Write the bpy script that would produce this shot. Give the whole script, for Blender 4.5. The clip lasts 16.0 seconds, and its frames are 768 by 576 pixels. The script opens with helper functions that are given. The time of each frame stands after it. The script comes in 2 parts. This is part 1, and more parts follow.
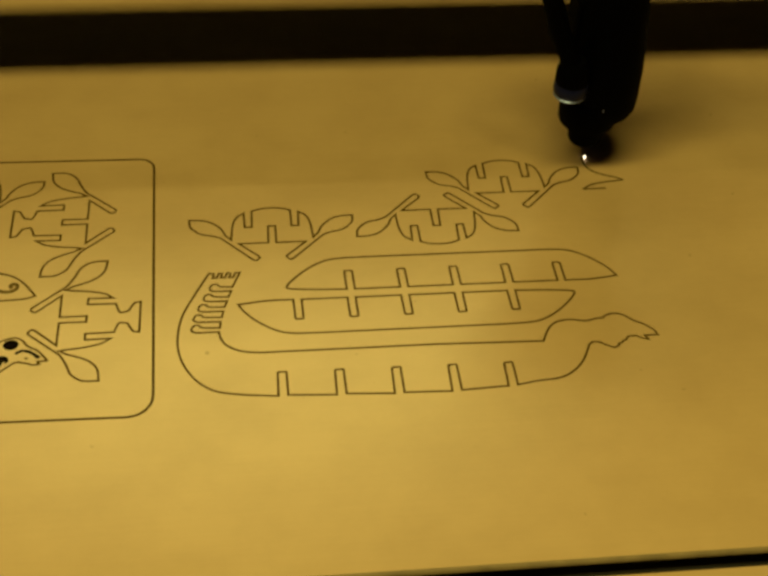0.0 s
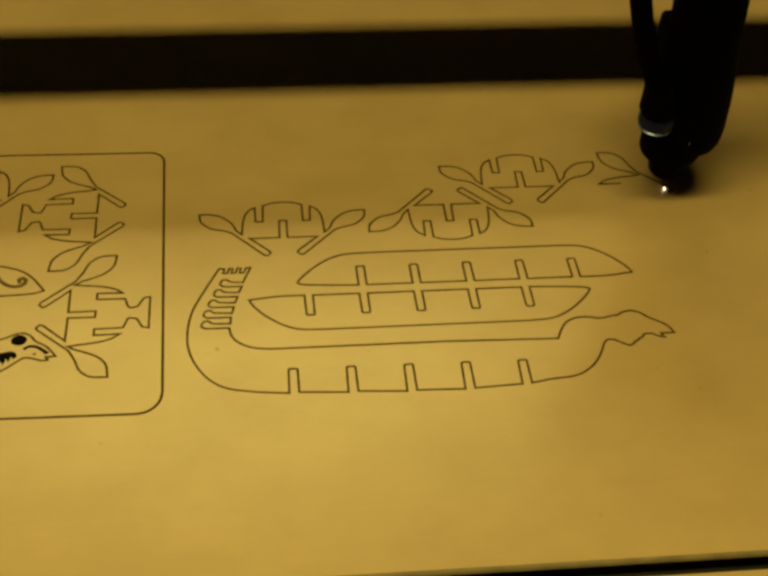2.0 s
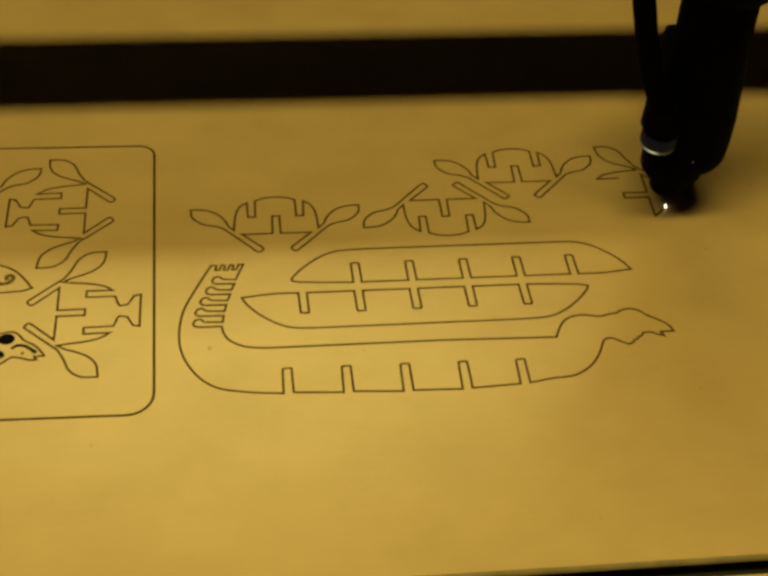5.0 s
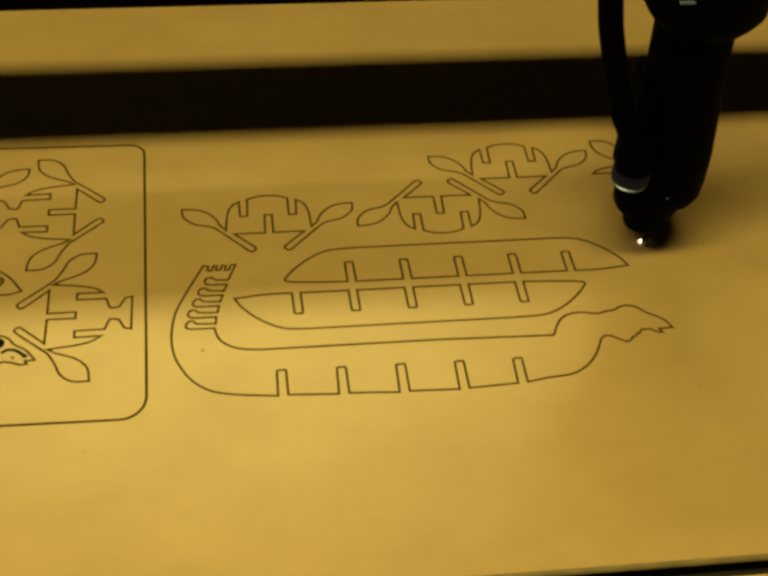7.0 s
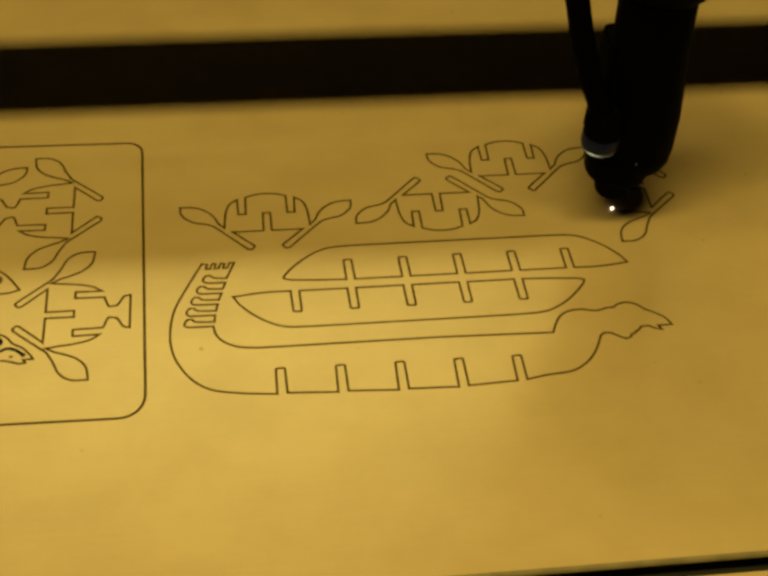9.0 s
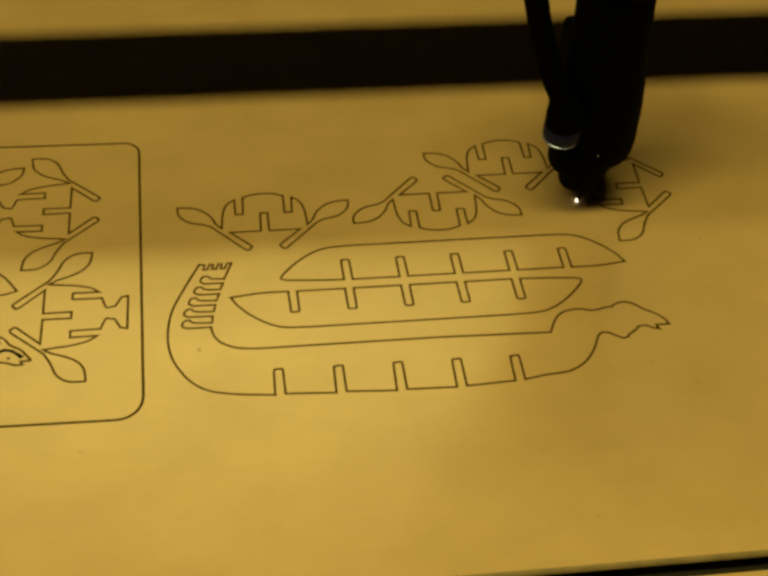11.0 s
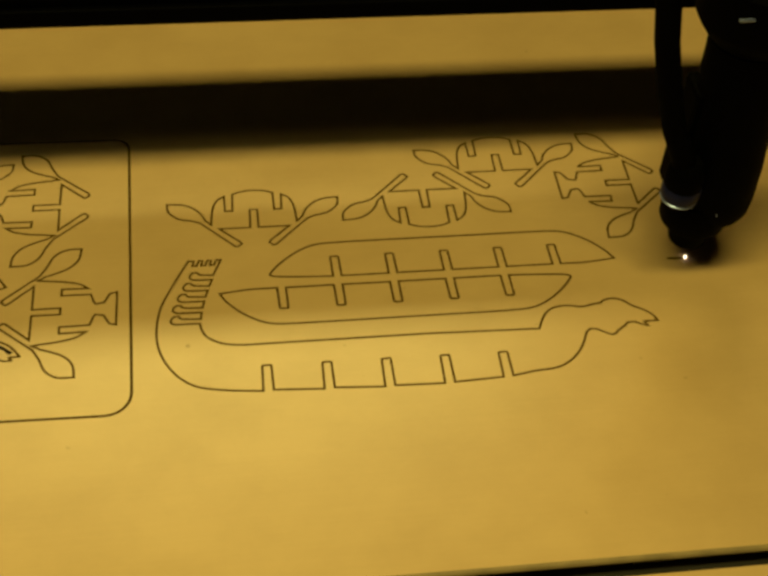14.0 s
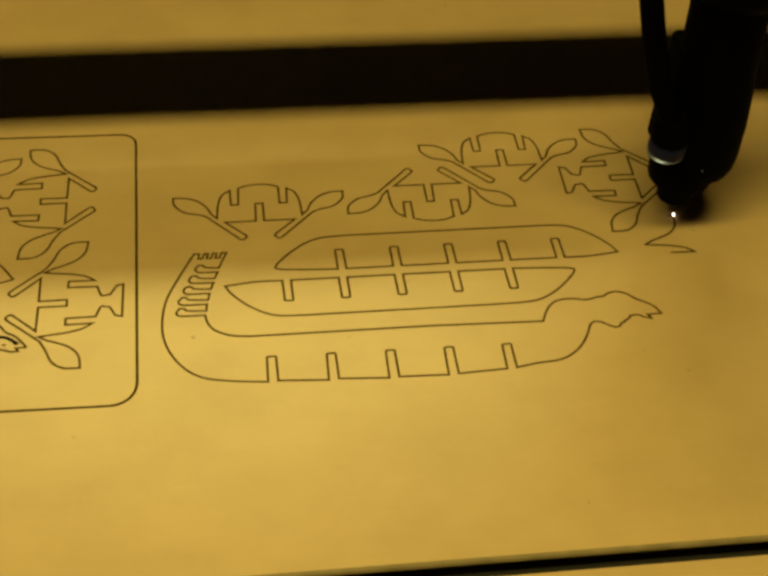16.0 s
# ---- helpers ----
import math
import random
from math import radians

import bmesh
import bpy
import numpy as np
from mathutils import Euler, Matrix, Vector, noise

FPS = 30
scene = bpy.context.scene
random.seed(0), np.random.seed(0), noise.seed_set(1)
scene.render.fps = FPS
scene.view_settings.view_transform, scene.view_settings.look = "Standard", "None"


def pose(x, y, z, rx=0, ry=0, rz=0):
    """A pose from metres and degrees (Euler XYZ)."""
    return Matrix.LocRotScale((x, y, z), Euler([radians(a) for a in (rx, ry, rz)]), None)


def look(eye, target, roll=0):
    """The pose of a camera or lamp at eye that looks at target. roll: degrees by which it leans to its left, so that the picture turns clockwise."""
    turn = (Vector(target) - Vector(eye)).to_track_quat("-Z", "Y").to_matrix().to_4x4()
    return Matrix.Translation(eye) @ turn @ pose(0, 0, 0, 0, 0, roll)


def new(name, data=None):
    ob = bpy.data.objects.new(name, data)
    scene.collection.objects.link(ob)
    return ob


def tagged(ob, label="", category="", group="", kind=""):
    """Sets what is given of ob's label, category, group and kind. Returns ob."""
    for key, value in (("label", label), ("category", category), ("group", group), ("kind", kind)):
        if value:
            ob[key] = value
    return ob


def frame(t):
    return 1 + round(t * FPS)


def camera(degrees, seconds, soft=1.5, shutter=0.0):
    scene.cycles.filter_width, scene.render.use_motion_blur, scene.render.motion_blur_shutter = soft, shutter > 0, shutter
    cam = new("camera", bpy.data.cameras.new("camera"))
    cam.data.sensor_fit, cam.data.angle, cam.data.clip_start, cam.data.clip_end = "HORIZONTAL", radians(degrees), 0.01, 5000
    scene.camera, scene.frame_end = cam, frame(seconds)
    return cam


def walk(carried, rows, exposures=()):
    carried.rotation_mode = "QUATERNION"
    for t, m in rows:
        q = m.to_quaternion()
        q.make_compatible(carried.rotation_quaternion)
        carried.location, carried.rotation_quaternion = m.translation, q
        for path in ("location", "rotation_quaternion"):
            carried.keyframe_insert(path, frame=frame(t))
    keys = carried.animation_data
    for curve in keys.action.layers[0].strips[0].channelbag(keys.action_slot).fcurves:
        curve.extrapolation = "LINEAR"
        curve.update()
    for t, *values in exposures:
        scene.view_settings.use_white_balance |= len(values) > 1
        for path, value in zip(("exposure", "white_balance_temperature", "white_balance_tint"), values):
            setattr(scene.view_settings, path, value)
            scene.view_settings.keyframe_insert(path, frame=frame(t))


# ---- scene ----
cam = camera(35.0, 16.0, soft=3.3)
walk(cam, [
    (0, pose(0.0035, -0.0244, 0.4106, 43.387, -2.499, -5.684)),
    (0.5, pose(0.0050, -0.0231, 0.4111, 43.281, -2.299, -5.536)),
    (1, pose(0.0020, -0.0221, 0.4082, 43.318, -2.559, -5.684)),
    (1.5, pose(0.0037, -0.0198, 0.4088, 43.080, -2.398, -5.374)),
    (2, pose(0.0030, -0.0185, 0.4060, 43.062, -2.328, -5.207)),
    (2.5, pose(0.0041, -0.0177, 0.4049, 43.020, -2.324, -5.244)),
    (3, pose(-0.0005, -0.0148, 0.4063, 43.016, -2.581, -5.419)),
    (5.5, pose(-0.0006, -0.0064, 0.4021, 42.219, -2.906, -5.772)),
    (6, pose(0.0004, -0.0051, 0.4035, 42.138, -2.775, -6.281)),
    (6.5, pose(-0.0008, -0.0027, 0.4015, 42.087, -2.736, -6.251)),
    (7, pose(-0.0001, 0.0001, 0.4001, 41.942, -2.704, -6.301)),
    (7.5, pose(-0.0022, 0.0003, 0.3988, 41.811, -2.761, -6.251)),
    (8, pose(-0.0024, 0.0011, 0.3968, 41.866, -2.803, -6.331)),
    (8.5, pose(-0.0040, 0.0019, 0.3977, 41.767, -2.925, -6.409)),
    (9, pose(-0.0004, 0.0006, 0.3992, 41.867, -2.656, -6.495)),
    (11.5, pose(-0.0013, 0.0029, 0.4008, 41.592, -2.842, -6.794)),
    (12, pose(-0.0011, 0.0010, 0.3987, 41.600, -2.963, -6.808)),
    (12.5, pose(-0.0011, 0.0010, 0.3988, 41.392, -3.033, -6.594)),
    (13, pose(-0.0012, 0.0014, 0.3984, 41.249, -3.123, -6.712)),
    (13.5, pose(0.0007, -0.0004, 0.3991, 41.472, -2.948, -6.654)),
    (14, pose(0.0030, 0.0008, 0.4005, 41.593, -2.763, -6.776)),
    (14.5, pose(0.0016, 0.0016, 0.4006, 41.541, -2.914, -6.802)),
    (15, pose(-0.0004, -0.0016, 0.3978, 41.648, -2.979, -6.961)),
    (15.5, pose(0.0012, -0.0046, 0.3982, 41.558, -2.968, -6.703)),
    (16, pose(0.0043, -0.0060, 0.3984, 41.919, -2.521, -6.415)),
], exposures=[(0, -0.22), (1.5, -0.29), (3, -0.22), (5.5, -0.18), (7, -0.02), (8.5, -0.04), (11.5, -0.17), (13, -0.24), (13.5, -0.26), (14, 0.0), (16, -0.02)])

# ---- light: a tube lamp high above and in front of the open machine, and an added area light for the bright room far behind it ----
world = bpy.data.worlds.new("room")
world.use_nodes = True
world.node_tree.nodes["Background"].inputs[0].default_value = (1.0, 0.75, 0.4, 1)
world.node_tree.nodes["Background"].inputs[1].default_value = 0.001
scene.world = world


def tube_lamp(name, eye, target, watts, length, width, colour):
    """A lamp that runs across the machine."""
    data = bpy.data.lights.new(name, "AREA")
    data.shape, data.size, data.size_y, data.energy, data.color = "RECTANGLE", length, width, watts, colour
    ob = new(name, data)
    ob.matrix_world = look(eye, target)
    return ob


tube_lamp("ceiling_tube_lamp", (-0.82, -0.33, 3.00), (-0.82, 0.40, 0), 74.0, 2.50, 0.36, (1.0, 0.805, 0.195))
# Added, unseen: stands in for bright ceiling and wall mirrored in the glossy wood.
tube_lamp("far_bright_area", (-0.08, 1.55, 1.35), (-0.08, 0.35, 0), 13.6, 1.20, 0.36, (1.0, 0.79, 0.20))


# ---- materials ----
def material(name, rough=0.6, metal=0.0):
    m = bpy.data.materials.new(name)
    m.use_nodes = True
    b = m.node_tree.nodes["Principled BSDF"]
    b.inputs["Roughness"].default_value, b.inputs["Metallic"].default_value = rough, metal
    return m, m.node_tree.nodes, m.node_tree.links, b


def ramp(nodes, stops):
    r = nodes.new("ShaderNodeValToRGB")
    while len(r.color_ramp.elements) < len(stops):
        r.color_ramp.elements.new(0.5)
    for e, (at, c) in zip(r.color_ramp.elements, stops):
        e.position, e.color = at, (*c, 1)
    return r


def noise_at(nodes, links, scale, stretch=(1, 1, 1), detail=4, rough=0.55):
    geo, mp, n = nodes.new("ShaderNodeNewGeometry"), nodes.new("ShaderNodeMapping"), nodes.new("ShaderNodeTexNoise")
    mp.inputs["Scale"].default_value = stretch
    n.inputs["Scale"].default_value, n.inputs["Detail"].default_value, n.inputs["Roughness"].default_value = scale, detail, rough
    links.new(geo.outputs["Position"], mp.inputs["Vector"])
    links.new(mp.outputs["Vector"], n.inputs["Vector"])
    return n


def mixed(nodes, links, kind, fac, a, b):
    m = nodes.new("ShaderNodeMix")
    m.data_type, m.blend_type = "RGBA", kind
    for slot, v in ((0, fac), (6, a), (7, b)):
        if hasattr(v, "is_output"):
            links.new(v, m.inputs[slot])
        else:
            m.inputs[slot].default_value = v
    return m.outputs[2]


def plywood(name, light=(0.66, 0.47, 0.27), dark=(0.52, 0.35, 0.18)):
    m, nodes, links, b = material(name, 0.315)
    grain = noise_at(nodes, links, 60, (0.25, 9, 1), 5)
    figure = noise_at(nodes, links, 9, (0.8, 1.6, 1), 3)
    cloud = noise_at(nodes, links, 22, (1, 1.3, 1), 5, 0.65)
    speck = noise_at(nodes, links, 170, (1, 1, 1), 1)
    g = ramp(nodes, [(0.3, dark), (0.62, light)])
    links.new(figure.outputs["Fac"], g.inputs[0])
    f = ramp(nodes, [(0.25, (0.95, 0.94, 0.92)), (0.7, (1, 1, 1))])
    links.new(grain.outputs["Fac"], f.inputs[0])
    c = ramp(nodes, [(0.3, (0.88, 0.86, 0.83)), (0.62, (1, 1, 1))])
    links.new(cloud.outputs["Fac"], c.inputs[0])
    s = ramp(nodes, [(0.17, (0.62, 0.55, 0.45)), (0.23, (1, 1, 1))])
    links.new(speck.outputs["Fac"], s.inputs[0])
    soft = mixed(nodes, links, "MIX", 0.28, (*light, 1), g.outputs[0])
    one = mixed(nodes, links, "MULTIPLY", 0.5, soft, f.outputs[0])
    two = mixed(nodes, links, "MULTIPLY", 0.9, one, c.outputs[0])
    links.new(mixed(nodes, links, "MULTIPLY", 0.8, two, s.outputs[0]), b.inputs["Base Color"])
    bump = nodes.new("ShaderNodeBump")
    bump.inputs["Strength"].default_value, bump.inputs["Distance"].default_value = 0.08, 0.0004
    links.new(grain.outputs["Fac"], bump.inputs["Height"])
    links.new(bump.outputs["Normal"], b.inputs["Normal"])
    b.inputs["Specular IOR Level"].default_value = 1.0
    return m


def coated(name, a, b2, scale, rough, metal=0.0, rough_vary=0.12):
    """Paint, metal or char: two near colours and an uneven gloss."""
    m, nodes, links, b = material(name, rough, metal)
    n = noise_at(nodes, links, scale, detail=5)
    r = ramp(nodes, [(0.3, a), (0.7, b2)])
    links.new(n.outputs["Fac"], r.inputs[0])
    links.new(r.outputs[0], b.inputs["Base Color"])
    mr = nodes.new("ShaderNodeMapRange")
    mr.inputs[3].default_value, mr.inputs[4].default_value = rough - rough_vary, rough + rough_vary
    links.new(n.outputs["Fac"], mr.inputs[0])
    links.new(mr.outputs[0], b.inputs["Roughness"])
    return m


WOOD = plywood("birch_plywood")
CHAR = coated("charred_kerf", (0.080, 0.045, 0.0008), (0.120, 0.066, 0.0015), 500, 0.9, 0, 0.05)
CHAR.node_tree.nodes["Principled BSDF"].inputs["Specular IOR Level"].default_value = 0.02
ENGRAVED = coated("engraved_black", (0.003, 0.002, 0.002), (0.008, 0.005, 0.004), 600, 0.9, 0, 0.05)
ENGRAVED.node_tree.nodes["Principled BSDF"].inputs["Specular IOR Level"].default_value = 0.05
TAN = coated("engraved_tan", (0.10, 0.060, 0.008), (0.16, 0.098, 0.018), 500, 0.8, 0, 0.05)
EDGE = coated("dull_ply_edge", (0.22, 0.17, 0.10), (0.34, 0.26, 0.15), 90, 0.6, 0, 0.1)
BLACK = coated("black_anodised_metal", (0.0006, 0.0006, 0.0012), (0.0012, 0.0012, 0.002), 120, 0.6, 0.0)
BLACK.node_tree.nodes["Principled BSDF"].inputs["Specular IOR Level"].default_value = 0.015
RUBBER = coated("black_hose", (0.0007, 0.0007, 0.0010), (0.0014, 0.0014, 0.0018), 200, 0.7)
RUBBER.node_tree.nodes["Principled BSDF"].inputs["Specular IOR Level"].default_value = 0.015
BLUE = coated("blue_black_anodised_metal", (0.006, 0.009, 0.060), (0.008, 0.013, 0.090), 200, 0.4, 0.0)
BLUE.node_tree.nodes["Principled BSDF"].inputs["Specular IOR Level"].default_value = 0.12
# Blue-tinted steel for the highlights built as small parts on the head.
STEEL = coated("glint_steel", (0.26, 0.36, 0.95), (0.34, 0.45, 1.0), 300, 0.36, 1.0)
BED = coated("black_bed", (0.010, 0.009, 0.008), (0.02, 0.018, 0.016), 60, 0.8)
PANEL = coated("machine_panel", (0.012, 0.010, 0.007), (0.020, 0.017, 0.012), 40, 0.6)
PANEL.node_tree.nodes["Principled BSDF"].inputs["Specular IOR Level"].default_value = 0.12
GLOW, _n, _l, _b = material("burning_spot")
_b.inputs["Base Color"].default_value = (1, 0.9, 0.7, 1)
_b.inputs["Emission Color"].default_value = (1.0, 0.86, 0.6, 1)
_b.inputs["Emission Strength"].default_value = 6.0


# ---- building helpers ----
MM = 0.001


def part(name, bm, mat, parent=None, label="", smooth_shade=False):
    """Links a bmesh as one mesh object, under parent if one is given."""
    me = bpy.data.meshes.new(name)
    bmesh.ops.recalc_face_normals(bm, faces=bm.faces)
    if smooth_shade:
        for f in bm.faces:
            f.smooth = True
    bm.to_mesh(me)
    bm.free()
    for m in (mat if isinstance(mat, (list, tuple)) else [mat]):
        me.materials.append(m)
    if smooth_shade:
        me.set_sharp_from_angle(angle=radians(38))
    ob = new(name, me)
    if parent:
        ob.parent = parent
    if label:
        tagged(ob, label)
    return ob


def box(x0, x1, y0, y1, z0, z1, bevel=0.0, segments=2):
    """A box in millimetres with rounded edges."""
    bm = bmesh.new()
    bmesh.ops.create_cube(bm, size=1)
    for v in bm.verts:
        v.co = Vector(((x0 + x1) / 2 + v.co.x * (x1 - x0), (y0 + y1) / 2 + v.co.y * (y1 - y0), (z0 + z1) / 2 + v.co.z * (z1 - z0))) * MM
    if bevel:
        bmesh.ops.bevel(bm, geom=bm.edges[:], offset=bevel * MM, segments=segments, affect="EDGES", profile=0.5)
    return bm


def lathe(profile, cx=0, cy=0, segments=40, lean=0.0):
    """A turned body about an upright axis: (radius, height) in millimetres from bottom to top, with its ends closed."""
    bm = bmesh.new()
    rings = []
    for r, z in profile:
        rings.append([bm.verts.new(((cx + lean * z + r * math.cos(a)) * MM, (cy + r * math.sin(a)) * MM, z * MM))
                      for a in (2 * math.pi * k / segments for k in range(segments))])
    for a, b in zip(rings, rings[1:]):
        for k in range(segments):
            bm.faces.new((a[k], a[k - 1], b[k - 1], b[k]))
    bm.faces.new(rings[0])
    bm.faces.new(rings[-1])
    return bm


def tube(points, radius, segments=16):
    """A round hose along points in millimetres."""
    p = [np.array(v, float) for v in points]
    bm = bmesh.new()
    rings = []
    for k, c in enumerate(p):
        d = p[min(k + 1, len(p) - 1)] - p[max(k - 1, 0)]
        d /= np.linalg.norm(d)
        u = np.cross(d, (0, 1, 0.01))
        u /= np.linalg.norm(u)
        w = np.cross(d, u)
        rings.append([bm.verts.new(Vector(c + radius * (math.cos(a) * u + math.sin(a) * w)) * MM) for a in (2 * math.pi * i / segments for i in range(segments))])
    for a, b in zip(rings, rings[1:]):
        for i in range(segments):
            bm.faces.new((a[i], a[i - 1], b[i - 1], b[i]))
    bm.faces.new(rings[0])
    bm.faces.new(rings[-1])
    return bm


def smooth(points, steps=5):
    """A soft curve through the given corners (Catmull-Rom), in millimetres."""
    p = [np.array(v, float) for v in points]
    p = [2 * p[0] - p[1]] + p + [2 * p[-1] - p[-2]]
    out = []
    for a, b, c, d in zip(p, p[1:], p[2:], p[3:]):
        for k in range(steps):
            u = k / steps
            out.append(0.5 * (2 * b + (c - a) * u + (2 * a - 5 * b + 4 * c - d) * u * u + (3 * b - a - 3 * c + d) * u ** 3))
    return [tuple(v) for v in out] + [tuple(p[-2])]


def mirrored(points, sx=1, sy=1):
    return [(x * sx, y * sy) for x, y in reversed(points)]


def rower_outline():
    """A crossbar figure with a domed back, three slots and two oars, symmetric about x = 0."""
    right = smooth([(0, 17.4), (5, 16.9), (9.4, 15.2)])
    right += [(9.6, 4.2), (13.0, 4.2)]
    right += smooth([(13.3, 14.0), (16.8, 11.2), (18.8, 5.5), (19.6, -4.2)])
    right += smooth([(22.3, -1.3), (24.2, 3.2), (28.2, 7.5), (33.2, 9.8), (39.6, 10.3)])
    right += smooth([(39.6, 10.3), (38.9, 5.2), (34.2, 0.5), (28.3, -1.1), (24.5, -2.8)])[1:]
    right += [(9.2, -18.4), (7.9, -18.6), (6.3, -17.0), (6.6, -16.0), (16.0, -7.0), (1.9, -7.0), (1.7, 4.5)]
    return right + mirrored(right, -1)[:-1]


def fish_outline():
    """A tailed figure with two oars, symmetric about y = 0, from the slot of the upper fin round to it again."""
    up = [(0.1, 12.4)] + smooth([(-11.0, 12.2), (-7.0, 15.0), (0, 16.8), (6.0, 17.5), (10.8, 18.2)])
    up += smooth([(7.3, 20.4), (2.8, 22.1), (-2.5, 24.9), (-6.2, 29.5), (-7.2, 36.0)])
    up += smooth([(-7.2, 36.0), (-0.2, 35.6), (4.8, 31.8), (7.2, 26.2), (10.3, 20.6)])[1:]
    up += [(25.0, 7.8), (25.2, 6.6), (23.8, 5.2), (22.6, 5.4), (12.2, 15.0), (12.1, 1.7), (0.2, 1.8)]
    tail = [(-23.4, 9.2), (-20.6, 8.6)] + smooth([(-18.0, 3.6), (-16.1, 3.3), (-14.2, 3.4), (-12.3, 8.6)]) + [(0.2, 8.8)]
    return up + mirrored(up, 1, -1) + mirrored(tail, 1, -1) + tail


def hull_outline():
    """A flat-topped hull side with five slots, 156 long."""
    out = smooth([(-78.1, -0.4), (-65.2, 1.2), (-53, 1.3)])
    for k in range(5):
        x = -53 + 24.9 * k
        out += [(x, 1.2), (x + 0.45, -10.0), (x + 0.62, -10.5), (x + 1.1, -10.7), (x + 3.5, -10.7), (x + 3.95, -10.5), (x + 4.1, -10.0), (x + 3.8, 1.2)]
    out += [(64, 0.6)] + smooth([(75, -0.2), (78.1, -1.6), (75, -6.2), (69, -12), (62.5, -16.4), (55.4, -18.8), (42.3, -19.4)])
    return out + smooth([(-45.3, -19.5), (-55.9, -18.9), (-63.2, -16.0), (-70.4, -10.6), (-75.6, -4.9)])


def keel_outline():
    """The boat's long side: a curled stern with a comb of keyholes, five slots below and a beast's head at the bow."""
    out = smooth([(-20.8, 374.3), (-27.3, 361), (-33.0, 347.2), (-34.6, 333.6), (-33, 322.9), (-28.5, 313.6), (-23.0, 307.4), (-16.2, 303.6), (-4.8, 301.3)])
    for k in range(5):
        x, y = 8.6 + 24.9 * k, (300.0, 299.1, 298.2, 297.9, 299.2)[k]
        e = 313.1 - 0.2 * k
        out += [(x, y), (x + 0.1, e - 0.6), (x + 0.3, e - 0.15), (x + 0.8, e), (x + 3.2, e + 0.1), (x + 3.7, e - 0.05), (x + 3.9, e - 0.5), (x + 4.2, y + 0.3)]
    out += smooth([(121.5, 301.2), (132.2, 302.4), (139.5, 306.5), (144.8, 312.7), (148.6, 320.4)])
    # chin, teeth and snout
    out += [(150.6, 321.9), (153.4, 321.6), (156.5, 319.5), (159.4, 317.9), (161.8, 318.8), (162.3, 320.2), (164, 320.6), (164.6, 321.8),
            (166, 322.1), (167.4, 324.1), (170.9, 324.3), (174, 322.5), (176.4, 321.9), (175.2, 324.2), (181.4, 324.3)]
    out += smooth([(181.4, 324.3), (179.6, 328), (176, 331.2), (172, 333.6), (168.6, 336.8), (164.5, 338.3), (160.3, 337.5), (158.2, 335.9)])[1:]
    out += smooth([(155, 335.8), (149.8, 334.5), (143.9, 335.7), (138.3, 335.3), (134.2, 333.3), (131.2, 329.6), (128.4, 323.7)])
    out += [(79, 324.8)] + smooth([(2.1, 324.7), (-6, 325.8), (-12.1, 328.9), (-15.2, 332.8), (-16.4, 337.4)])
    for k in range(5):
        x, y, e = -28.6 + (0, 0.9, 3.0, 5.4, 8.2)[k], 337.8 + 6.2 * k, -16.4 + (0, 0.8, 2.1, 3.9, 5.8)[k]
        out += [(e, y)] + smooth([(x + 2.2, y + 0.1), (x + 0.5, y + 0.8), (x, y + 2.2), (x + 1.2, y + 4.3), (x + 3.3, y + 4.4), (x + 4.8, y + 3.0), (e + 0.5, y + 2.5)], 3)
    out += [(-6.5, 374.2)]
    for k in range(3):
        x = -8.6 - 3.8 * k
        out += [(x, 374.2), (x - 1.0, 371.2), (x - 2.9, 371.2), (x - 2.2, 373.9)]
    return out


def moved(points, x, y, turn=0):
    c, s = math.cos(radians(turn)), math.sin(radians(turn))
    return [(x + c * a - s * b, y + s * a + c * b) for a, b in points]


def length_marks(points):
    """Lengths along a closed outline, one for each corner and one for the way back to the first."""
    p = np.array(list(points) + [points[0]])
    return np.r_[0, np.cumsum(np.hypot(*np.diff(p, axis=0).T))]


def tidy(points):
    """Drops doubled corners and turns the outline counterclockwise."""
    out = []
    for p in points:
        if not out or math.hypot(p[0] - out[-1][0], p[1] - out[-1][1]) > 0.08:
            out.append(p)
    while math.hypot(out[0][0] - out[-1][0], out[0][1] - out[-1][1]) < 0.08:
        out.pop()
    area = sum(a[0] * b[1] - b[0] * a[1] for a, b in zip(out, out[1:] + out[:1]))
    return out if area > 0 else out[::-1]


def grown(points, d):
    """The outline moved outwards by d millimetres (inwards where d is negative)."""
    p = np.array(tidy(points), float)
    e = np.roll(p, -1, 0) - p
    e /= np.hypot(*e.T)[:, None]
    n = np.c_[e[:, 1], -e[:, 0]]
    m = n + np.roll(n, 1, 0)
    m /= np.maximum((m * m).sum(1) / 2, 0.13)[:, None]
    return [tuple(v) for v in p + d * m]


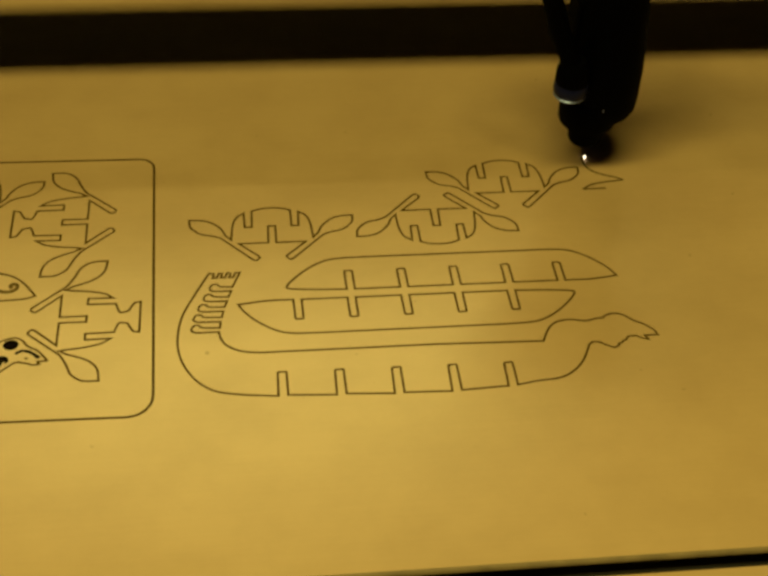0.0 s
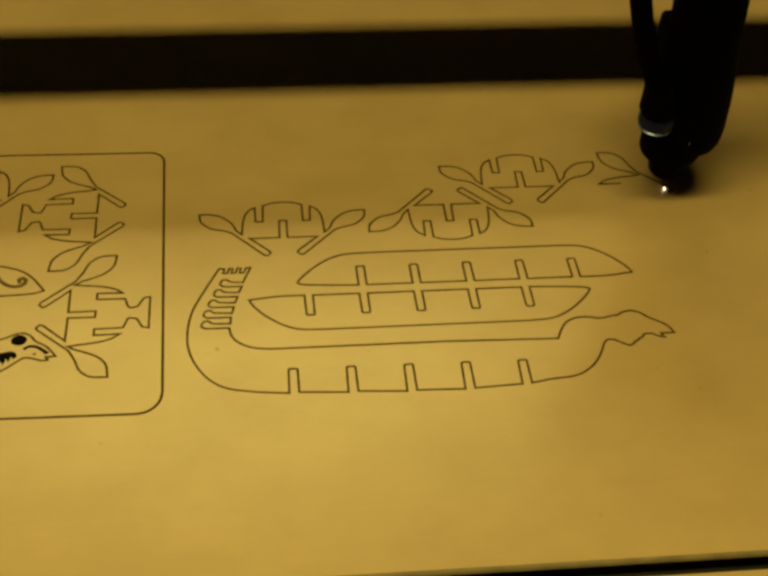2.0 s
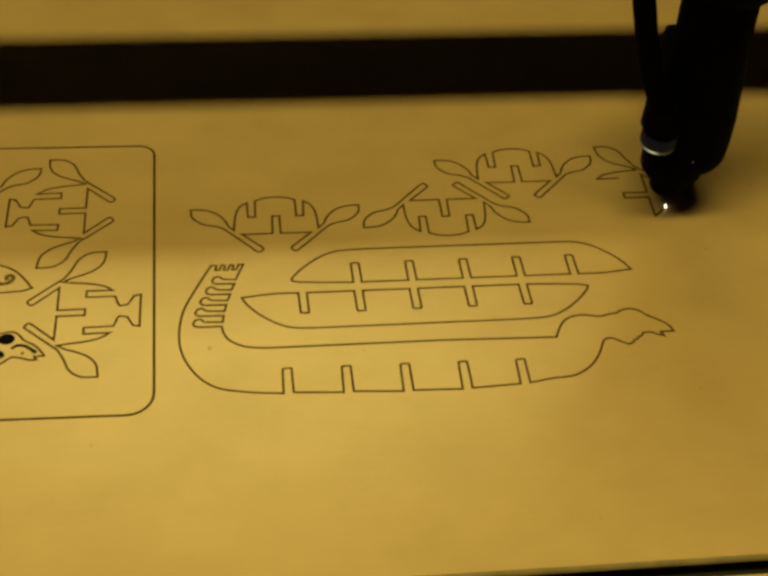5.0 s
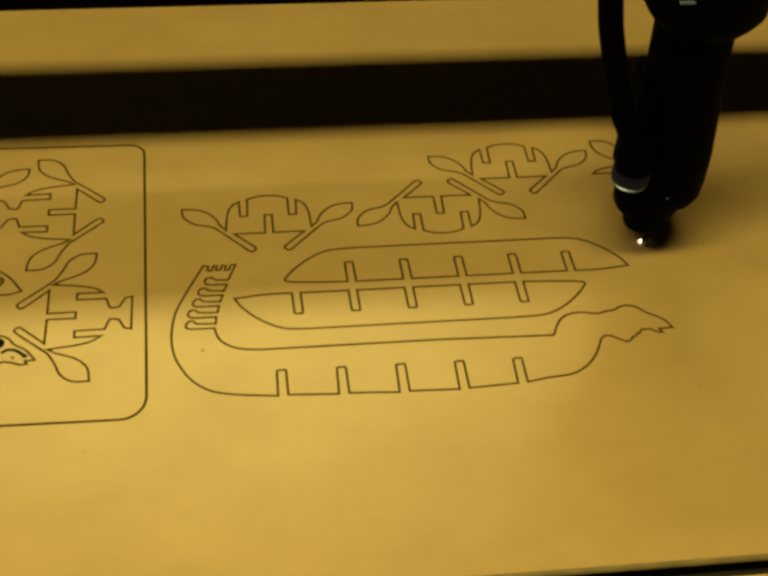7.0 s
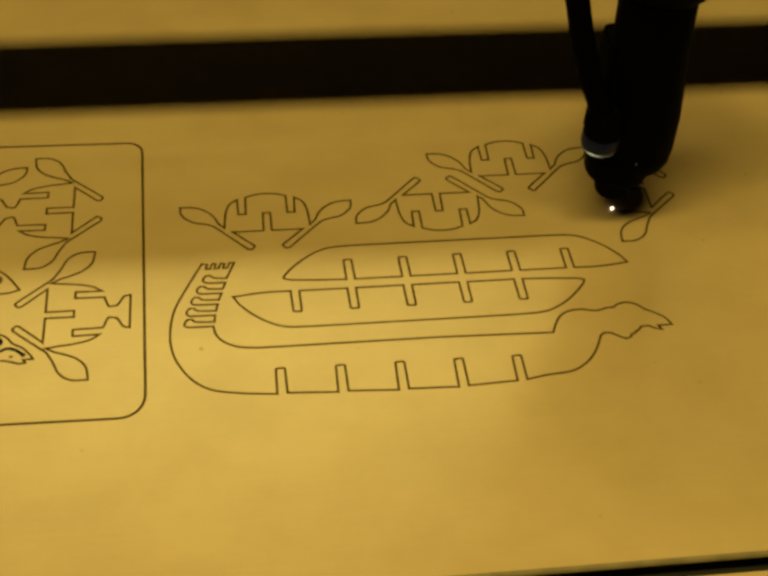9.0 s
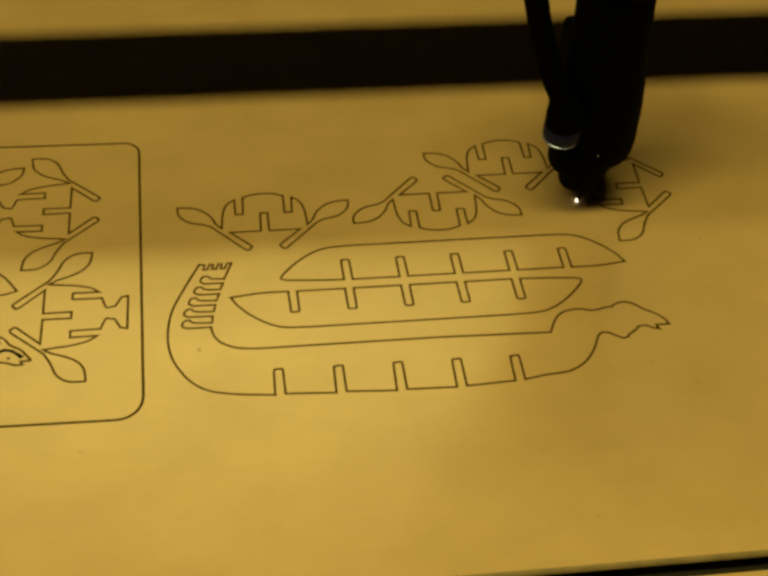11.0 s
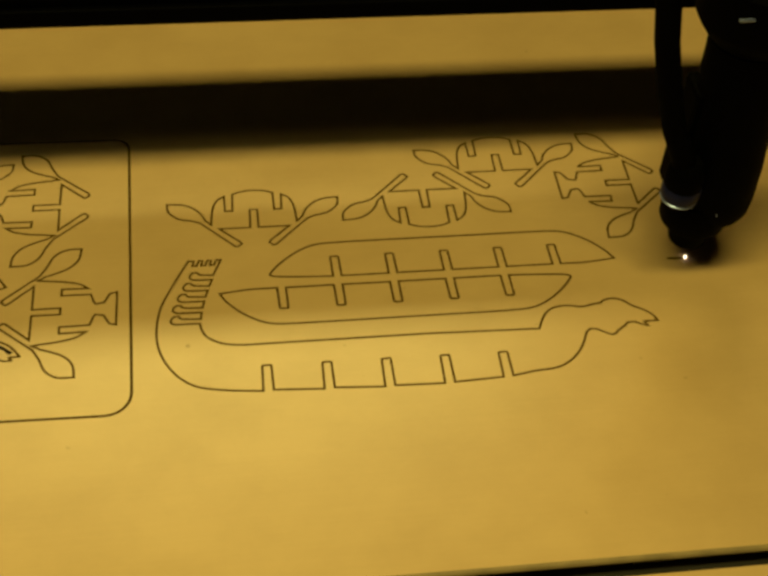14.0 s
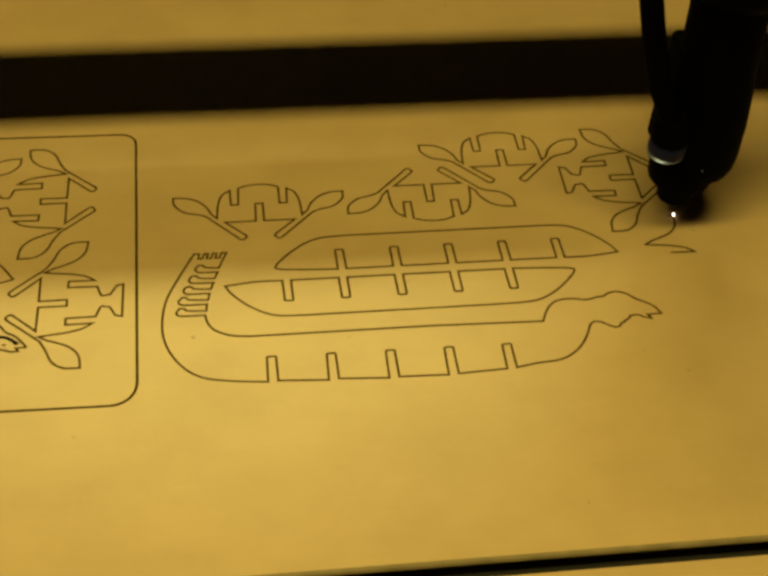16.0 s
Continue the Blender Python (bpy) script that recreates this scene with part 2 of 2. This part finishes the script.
def slab(outline, holes=(), top=0.0, thick=3.8, flare=0.0):
    """A flat board with openings cut right through it, in millimetres. Slot 0 is the face, slot 1 the cut edge."""
    from mathutils.geometry import delaunay_2d_cdt
    loops = [tidy(outline)] + [tidy(h) for h in holes]
    pts, edges, faces = [], [], []
    for loop in loops:
        k = len(pts)
        pts += [Vector(p) for p in loop]
        ids = list(range(k, k + len(loop)))
        edges += list(zip(ids, ids[1:] + ids[:1]))
        faces.append(ids)
    lean = []
    for k, loop in enumerate(loops):
        q = np.array(grown(loop, flare)) - np.array(loop)
        lean += list(q if k == 0 else -q)
    verts, _, tris, _, _, source = delaunay_2d_cdt(pts, edges, faces, 0, 1e-5, True)
    kept = [t for t, o in zip(tris, source) if 0 in o and not any(i > 0 for i in o)]
    bm = bmesh.new()
    lean = lean if len(verts) == len(pts) else [(0, 0)] * len(verts)

    def ring(z, f):
        return [bm.verts.new(((v.x + f * d[0]) * MM, (v.y + f * d[1]) * MM, z * MM)) for v, d in zip(verts, lean)]

    up, mid, low = ring(top, 0), ring(top - min(0.5, thick / 2), 1), ring(top - thick, 1)
    count = {}
    for t in kept:
        bm.faces.new([up[i] for i in t])
        bm.faces.new([low[i] for i in reversed(t)])
        for i, j in zip(t, [*t[1:], t[0]]):
            key = (min(i, j), max(i, j))
            count[key] = count.get(key, 0) + 1
    for (i, j), n in count.items():
        if n == 1:
            for a, b in ((up, mid), (mid, low)):
                bm.faces.new((a[i], a[j], b[j], b[i])).material_index = 1
    for v in [v for v in bm.verts if not v.link_faces]:
        bm.verts.remove(v)
    return bm


def strip(points, width, top=0.03, thick=0.4):
    """A narrow burnt line along points, in millimetres."""
    p = np.array(points, float)
    d = np.gradient(p, axis=0) if len(p) > 2 else np.repeat([p[1] - p[0]], 2, 0)
    d /= np.maximum(np.hypot(*d.T), 1e-6)[:, None]
    p[0] -= d[0] * width * 0.4
    p[-1] += d[-1] * width * 0.4
    n = np.c_[-d[:, 1], d[:, 0]] * width / 2
    bm = bmesh.new()
    rows = [[bm.verts.new((x * MM, y * MM, z * MM)) for (x, y), z in ((a, top), (b, top), (b, top - thick), (a, top - thick))] for a, b in zip(p + n, p - n)]
    for a, b in zip(rows, rows[1:]):
        for k in range(4):
            bm.faces.new((a[k], a[k - 1], b[k - 1], b[k]))
    bm.faces.new(rows[0])
    bm.faces.new(rows[-1])
    return bm


# ---- plan of the cut sheet, in millimetres ----
KERF, CARD_KERF, THICK = 1.00, 1.18, 3.8
FISH, ROWER, HULL, KEEL = fish_outline(), rower_outline(), hull_outline(), keel_outline()
ROWERS = [(9.4, 400.3, 0), (128.8, 430.2, 0), (89.9, 405.4, 180)]
HULLS = [(70.5, 354.3, 0), (92.9, 361.9, 180)]
CARD_FISH = [(-90.9, 412.6, 0), (-74.9, 349.2, 180)]
CARD_ROWER = (-141.3, 432.3, 0)
FISH_NOW, FISH_NEXT = (179.1, 411.2), (196.0, 347.7)
NOW_LINE = moved(FISH, *FISH_NOW)
NEXT_LINE = moved([(-x, y) for x, y in FISH], *FISH_NEXT)


def rounded_card(x0, x1, y0, y1, r, r2):
    out = []
    for cx, cy, a0, q in ((x1 - r2, y0 + r2, -90, r2), (x1 - r, y1 - r, 0, r), (x0 + r, y1 - r, 90, r), (x0 + r2, y0 + r2, 180, r2)):
        out += [(cx + q * math.cos(radians(a0 + k * 15)), cy + q * math.sin(radians(a0 + k * 15))) for k in range(7)]
    return out


def card_bow():
    """The pointed end of a deck piece that lies in the card."""
    tip = smooth([(-118.3, 380.5), (-110.2, 377.4), (-104.3, 372.3), (-98.9, 364.6)])
    return [(-168, 380.5), (-150, 382.8), (-132, 383)] + tip + smooth([(-103.3, 363.0), (-116, 362.4), (-150, 361.6), (-168, 364)])


def card_mask():
    """A beast's head in the card, like the bow's."""
    top = smooth([(-136, 333), (-124, 336.4), (-117.2, 336.2), (-112.8, 337.2), (-109.2, 339.0), (-105.1, 339.7), (-101.8, 337.8), (-99.4, 334.6), (-95, 331.8), (-91.5, 327.6), (-90.4, 325.8)])
    return top + [(-94.4, 325.6), (-93.4, 323.9), (-96.3, 323.7)] + smooth([(-99.5, 325.0), (-103.6, 325.6), (-107.4, 322.8), (-111.1, 319.8), (-122, 314), (-136, 312)])


CARD = [(x - 0.026 * (y - 374.6), y - 0.013 * (x + 50)) for x, y in moved(rounded_card(-80, 80, -82.1, 82.3, 7.0, 11), -126.2, 374.8)]
card_holes = [moved(FISH, *p) for p in CARD_FISH] + [moved(ROWER, *CARD_ROWER), card_bow(), card_mask()]
sheet_holes = [moved(ROWER, *p) for p in ROWERS] + [moved(HULL, *p) for p in HULLS] + [KEEL]

# ---- the machine round the sheet ----
bed = tagged(part("machine_bed", box(-460, 460, 190, 740, -60, -12), BED), "black metal bed under the plywood sheet", "machine bed", kind="structure")
wall_left = tagged(part("wall_left", box(-480, -460, 0, 740, -60, 63), PANEL), "black painted metal machine side", "wall", kind="structure")
wall_right = tagged(part("wall_right", box(460, 480, 0, 740, -60, 63), PANEL), "black painted metal machine side", "wall", kind="structure")
# Unseen back wall; its extra height keeps the far light off the rear wood.
wall_back = tagged(part("wall_back", box(-640, 640, 740, 760, -60, 430), PANEL), "black painted metal machine back, heightened to block the far light", "wall", kind="structure")
front_board = tagged(part("front_board", box(-455, 455, 40, 204.7, -12, -0.4, 0.3), [WOOD, CHAR]), "pale plywood board in front of the cutting bed", "board", kind="structure")
front_floor = tagged(part("front_floor", box(-460, 460, 0, 190, -60, -12), BED), "black metal ledge of the machine", "ledge", kind="structure")
for x in (-440, -150, 150, 440):
    tagged(part("support_bar", box(x - 6, x + 6, 215, 700, -12, -THICK, 0.5), BED), "black metal bar under the plywood sheet", "support bar", group="bars under the sheet")

# ---- the sheet and the pieces cut from it ----
sheet = part("plywood_sheet", slab([(-450, 212.6), (450, 212.6), (450, 705), (-450, 705)], [grown(h, KERF / 2) for h in sheet_holes] + [grown(CARD, CARD_KERF / 2)], flare=KERF * 0.46), [WOOD, CHAR])
curved = bmesh.new()
profile = [(212.6, -0.03), (211.7, -0.2), (210.9, -0.8), (210.7, -1.5), (211.8, -1.8), (212.6, -THICK)]
ends = [[curved.verts.new((x * MM, y * MM, z * MM)) for y, z in profile] for x in (-450, 450)]
for k in range(len(profile)):
    j = (k + 1) % len(profile)
    curved.faces.new((ends[0][k], ends[0][j], ends[1][j], ends[1][k]))
curved.faces.new(ends[0])
curved.faces.new(ends[1])
bmesh.ops.recalc_face_normals(curved, faces=curved.faces)
part("rounded_edge", curved, EDGE, sheet, "dull brown rounded front edge", smooth_shade=True)
tagged(sheet, "large pale birch plywood sheet with laser-cut openings", "plywood sheet")


def cut_piece(name, outline, label, category, group="", kerf=KERF):
    ob = part(name, slab(grown(outline, -kerf / 2), top=-0.02, thick=THICK - 0.02, flare=kerf * 0.46), [WOOD, CHAR])
    return tagged(ob, label, category, group)


cut_piece("boat_side", KEEL, "pale plywood boat side with beast head and combed stern", "puzzle piece")
for p in HULLS:
    cut_piece("hull_piece", moved(HULL, *p), "pale plywood hull piece with five slots", "puzzle piece", "hull pieces")
for p in ROWERS:
    cut_piece("oar_piece", moved(ROWER, *p), "pale plywood domed piece with two crossed oars", "puzzle piece", "oar pieces")
card = part("card_panel", slab(grown(CARD, -CARD_KERF / 2), [grown(h, KERF / 2) for h in card_holes], top=-0.01, thick=THICK - 0.01, flare=KERF * 0.46), [WOOD, CHAR])
tagged(card, "pale plywood card with rounded corners and cut-out pieces", "puzzle card")
for p in CARD_FISH:
    cut_piece("tailed_oar_piece", moved(FISH, *p), "pale plywood tailed piece with two oars, set in the card", "puzzle piece", "tailed oar pieces")
cut_piece("oar_piece", moved(ROWER, *CARD_ROWER), "pale plywood domed piece with oars, set in the card", "puzzle piece", "oar pieces")

bow = cut_piece("deck_piece", card_bow(), "pale plywood pointed deck piece with an engraved scroll", "puzzle piece")
scroll = [(-125.8, 376.7), (-121.3, 374.9), (-118.1, 370.9), (-114.6, 368.3), (-110.6, 367.8), (-108.1, 369.3), (-107.6, 371.6), (-109.2, 372.8), (-110.6, 371.8), (-110.2, 370.4)]
part("engraved_scroll", strip(smooth(scroll, 4), 1.9, 0.02), TAN, bow, "tan engraved scroll line")

mask = cut_piece("mask_piece", card_mask(), "pale plywood beast head with black engraved eye", "puzzle piece")


def blob(points, top=0.03):
    return slab(points, top=top, thick=0.3)


def ellipse(cx, cy, rx, ry, turn=0):
    return moved([(rx * math.cos(k * math.pi / 12), ry * math.sin(k * math.pi / 12)) for k in range(24)], cx, cy, turn)


part("engraved_eye", blob(ellipse(-106.7, 335.7, 3.4, 3.0)), [ENGRAVED, ENGRAVED], mask, "black engraved round eye")
comb = smooth([(-122, 329.5), (-118, 328.0), (-112.6, 329.0), (-109.4, 329.6), (-107.1, 328.4), (-106.7, 326.2)], 3)
comb += [(-108.2, 325.0), (-108.9, 326.7), (-109.9, 323.3), (-110.9, 325.6), (-112.0, 321.9), (-113.2, 324.3), (-114.6, 320.7), (-116.2, 322.8), (-118, 319.6), (-122, 321)]
part("engraved_cheek", blob(comb), [ENGRAVED, ENGRAVED], mask, "black engraved cheek mark with four prongs")
part("engraved_mouth", strip(smooth([(-103.8, 330.8), (-101.8, 332.0), (-98.6, 331.4), (-95.6, 329.2), (-94.2, 328.0)], 4), 1.5), ENGRAVED, mask, "black engraved mouth line")
part("engraved_lip", blob(ellipse(-94.6, 328.2, 1.2, 0.9)), [ENGRAVED, ENGRAVED], mask, "black engraved lip mark")
part("engraved_tooth", blob(ellipse(-99.4, 327.6, 0.8, 0.7)), [TAN, TAN], mask, "tan engraved tooth mark")


# ---- the outlines being cut: burnt lines that come up behind the laser ----
FISH_TIMES = [(0, 63.4), (0.2, 69.4), (0.4, 74.3), (0.6, 80.9), (0.8, 85.7), (1.0, 89.8), (1.2, 95), (1.4, 100.8), (1.6, 105.4), (1.8, 108.1), (2.0, 113.3), (2.2, 119.6),
              (2.4, 124.9), (2.6, 127.6), (2.9, 135.1), (3.2, 144.1), (5.3, 195.6), (5.5, 198.1), (5.7, 204.9), (6, 211.2), (6.3, 220.3), (6.6, 226.3), (6.9, 233),
              (7.2, 239.6), (7.5, 248.5), (7.8, 257.2), (8.1, 266.1), (8.4, 272.5), (8.7, 281.2), (9, 289.4), (11.3, 344.8), (11.6, 351.8), (11.9, 358.1), (12.2, 366.1),
              (12.5, 372.7), (12.8, 380.4), (13.1, 388.4), (13.2, 391.9)]
NEXT_TIMES = [(13.66, 0), (13.8, 3.4), (14.1, 10.3), (14.4, 18.8), (14.7, 25.1), (15, 35), (15.3, 41.8), (15.6, 51.9), (16, 61.4)]


def at_length(line, s):
    marks, p = length_marks(line), np.array(list(line) + [line[0]])
    return np.array([np.interp(s, marks, p[:, 0]), np.interp(s, marks, p[:, 1])])


def burnt_pieces(line, upto, step=2.2):
    """Short runs of the outline, as (start length, end length, corners)."""
    marks, p = length_marks(line), list(line) + [line[0]]
    runs, at = [], 0.0
    corners = [k for k in range(1, len(p) - 1)
               if abs(math.remainder(math.atan2(p[k + 1][1] - p[k][1], p[k + 1][0] - p[k][0]) - math.atan2(p[k][1] - p[k - 1][1], p[k][0] - p[k - 1][0]), 2 * math.pi)) > 0.6]
    stops = [0.0] + [marks[k] for k in corners] + [marks[-1]]
    for a, b in zip(stops, stops[1:]):
        n = max(1, round((b - a) / step))
        for i in range(n):
            s0, s1 = a + (b - a) * i / n, a + (b - a) * (i + 1) / n
            if s0 < upto:
                inner = [m for m in marks if s0 + 0.2 < m < s1 - 0.2]
                runs.append((s0, s1, [at_length(line, s) for s in (s0, *inner, s1)]))
    return runs


burnt = []


def cut_outline(line, times, upto, label):
    thing = tagged(new("cut_line"), label, "cut line")
    for s0, s1, pts in burnt_pieces(line, upto):
        ob = part("burnt_stretch", strip(pts, KERF), CHAR, thing)
        if s1 > times[0][1] + 0.5 or times[0][0] > 0:
            burnt.append((ob, float(np.interp((s0 + s1) / 2, [s for _, s in times], [t for t, _ in times]))))
    return thing


cut_outline(NOW_LINE, FISH_TIMES, 400, "thin charred outline of a tailed piece burnt into plywood")
cut_outline(NEXT_LINE, NEXT_TIMES, 63, "thin charred fin line freshly burnt into plywood")

# ---- the gantry beam ----
BEAM_Z, BEAM_Y = 92, 62.3
beam = tagged(new("gantry_beam"), "black metal gantry beam across the cutting machine", "gantry beam")
part("beam_body", box(-462, 462, 0, 51.5, BEAM_Z, BEAM_Z + 15, 1.2), BLACK, beam)
part("guide_rail", box(-440, 440, -4, -0.2, BEAM_Z + 4, BEAM_Z + 11, 0.8), BLACK, beam, "dark steel guide rail")
for side in (-1, 1):
    part("end_block", box(side * 463 - 16, side * 463 + 16, -12, 62, 63.2, BEAM_Z + 20, 2), BLACK, beam)

# ---- the laser head, built about the burning spot ----
head = tagged(new("laser_head"), "black metal laser head with air hose and nozzle", "laser head")
part("nozzle", lathe([(6.6, 13.6), (7.8, 14.0), (8.4, 15.2), (9.2, 28)], -2.8), BLACK, head, smooth_shade=True)
part("collar", lathe([(12.4, 26.0), (14.0, 26.6), (14.6, 28), (15.0, 38), (14.4, 42)], -3.4), BLACK, head, smooth_shade=True)
part("lens_tube", lathe([(12.8, 32), (15.6, 33), (17.2, 36.5), (18.0, 43), (18.3, 60), (17.6, 75), (16.2, 100), (16.0, 122)], 4.9, 2.0, lean=-0.061), BLACK, head, smooth_shade=True)
part("side_bracket", box(-19, 2, -4, 14, 42, 98, 2.5), BLACK, head)
part("carriage", lathe([(14, 120), (17, 121.5), (21.5, 127), (24.6, 132), (24.6, 151)], -1, 4), BLACK, head, smooth_shade=True)
part("carriage_mount", box(2, 15, 12, BEAM_Y - 4.5, 93, 106, 2, 3), BLACK, head)
# Added steel bar, shaped as the streak of highlight on the carriage.
part("carriage_glint", box(-21, -15, -20.6, -19.2, 146, 147, 0.4), STEEL, head, "thin steel bar for a highlight on the carriage")
fitting = part("air_fitting", lathe([(7.0, 52.1), (7.9, 53), (8.3, 54.5), (8.3, 57.5), (7.8, 59.2), (6.0, 60)], -18.6, -12), BLUE, head, "glossy blue-black air fitting", smooth_shade=True)
# Rim made of bright steel to give the crescent highlight on the glossy fitting.
part("fitting_rim", lathe([(6.2, 51.3), (7.5, 51.5), (8.0, 51.9), (8.0, 52.4), (7.5, 52.8), (6.8, 52.9)], -18.6, -12), STEEL, fitting, "bright metal rim for the fitting's highlight", smooth_shade=True)
part("hose_nut", lathe([(7.6, 59.4), (8.0, 60), (8.0, 66), (7.0, 69), (5.2, 72)], -18.8, -12), RUBBER, head, "black hose nut", True)
part("air_hose", tube([(-18.6, -12, 58), (-19, -12, 66), (-22.5, -12, 75), (-29.5, -12, 90), (-36, -12, 110), (-42, -12, 132), (-45.5, -12, 150), (-46, -10, 164), (-42, -4, 176), (-32, 4, 180), (-20, 8, 172), (-14, 8, 150)], 4.8), RUBBER, head, "black rubber air hose", True)
# Only the screw's glint, built as a steel dot.
part("screw", lathe([(0.3, 43.6), (0.3, 44.4), (0.2, 44.6)], -1.5, -16.6, 12), STEEL, head, "tiny steel dot for a screw's glint", True)
spark = part("burning_spot", lathe([(0.2, 0.05), (0.40, 0.2), (0.46, 0.6), (0.38, 1.1), (0.12, 1.6)], 0, 0, 16), GLOW, head, "white-hot burning spot under the nozzle", True)
flare = part("flame", lathe([(0.6, 0.1), (1.15, 0.4), (1.3, 1.0), (1.05, 1.9), (0.6, 2.7), (0.15, 3.3)], 0, 0, 16), GLOW, head, "white-hot flame flaring at the cut", True)


def head_place(t):
    if t <= 13.2:
        return at_length(NOW_LINE, float(np.interp(t, *zip(*FISH_TIMES))))
    if t >= 13.66:
        return at_length(NEXT_LINE, float(np.interp(t, *zip(*NEXT_TIMES))))
    u = (t - 13.2) / 0.46
    (ax, ay), (bx, by) = at_length(NOW_LINE, 392), at_length(NEXT_LINE, 0.0)
    return np.array([ax + (bx - ax) * min(1, 1.6 * u), ay + (by - ay) * u])


def motions():
    """The head follows the outlines, the beam goes with it, and the burnt lines come up where it has been."""
    steps = [k / 10 for k in range(161)]
    places = [head_place(t) for t in steps]
    walk(head, [(t, pose(x * MM, y * MM, 0)) for t, (x, y) in zip(steps, places)])
    walk(beam, [(t, pose(0, (y + BEAM_Y) * MM, 0)) for t, (x, y) in zip(steps, places)])
    up, off = pose(0, 0, 0), pose(0, 0, 6 * MM)
    walk(spark, [(0, up), (13.1, up), (13.2, off), (13.7, off), (13.8, up), (16, up)])
    drawn_in = pose(0, 0, 15 * MM)
    shows, rows = [(7.4, 8.25), (11.3, 11.65), (12.4, 12.7)], [(0, drawn_in)]
    for a, b in shows:
        rows += [(a - 0.07, drawn_in), (a, up), (b, up), (b + 0.07, drawn_in)]
    walk(flare, rows + [(16, drawn_in)])
    sunk = pose(0, 0, -1.2 * MM)
    for ob, t in burnt:
        t = min(max(t, 0.07), 15.9)
        walk(ob, [(0, sunk), (max(t - 0.034, 0.033), sunk), (t + 0.034, up), (16, up)])


motions()
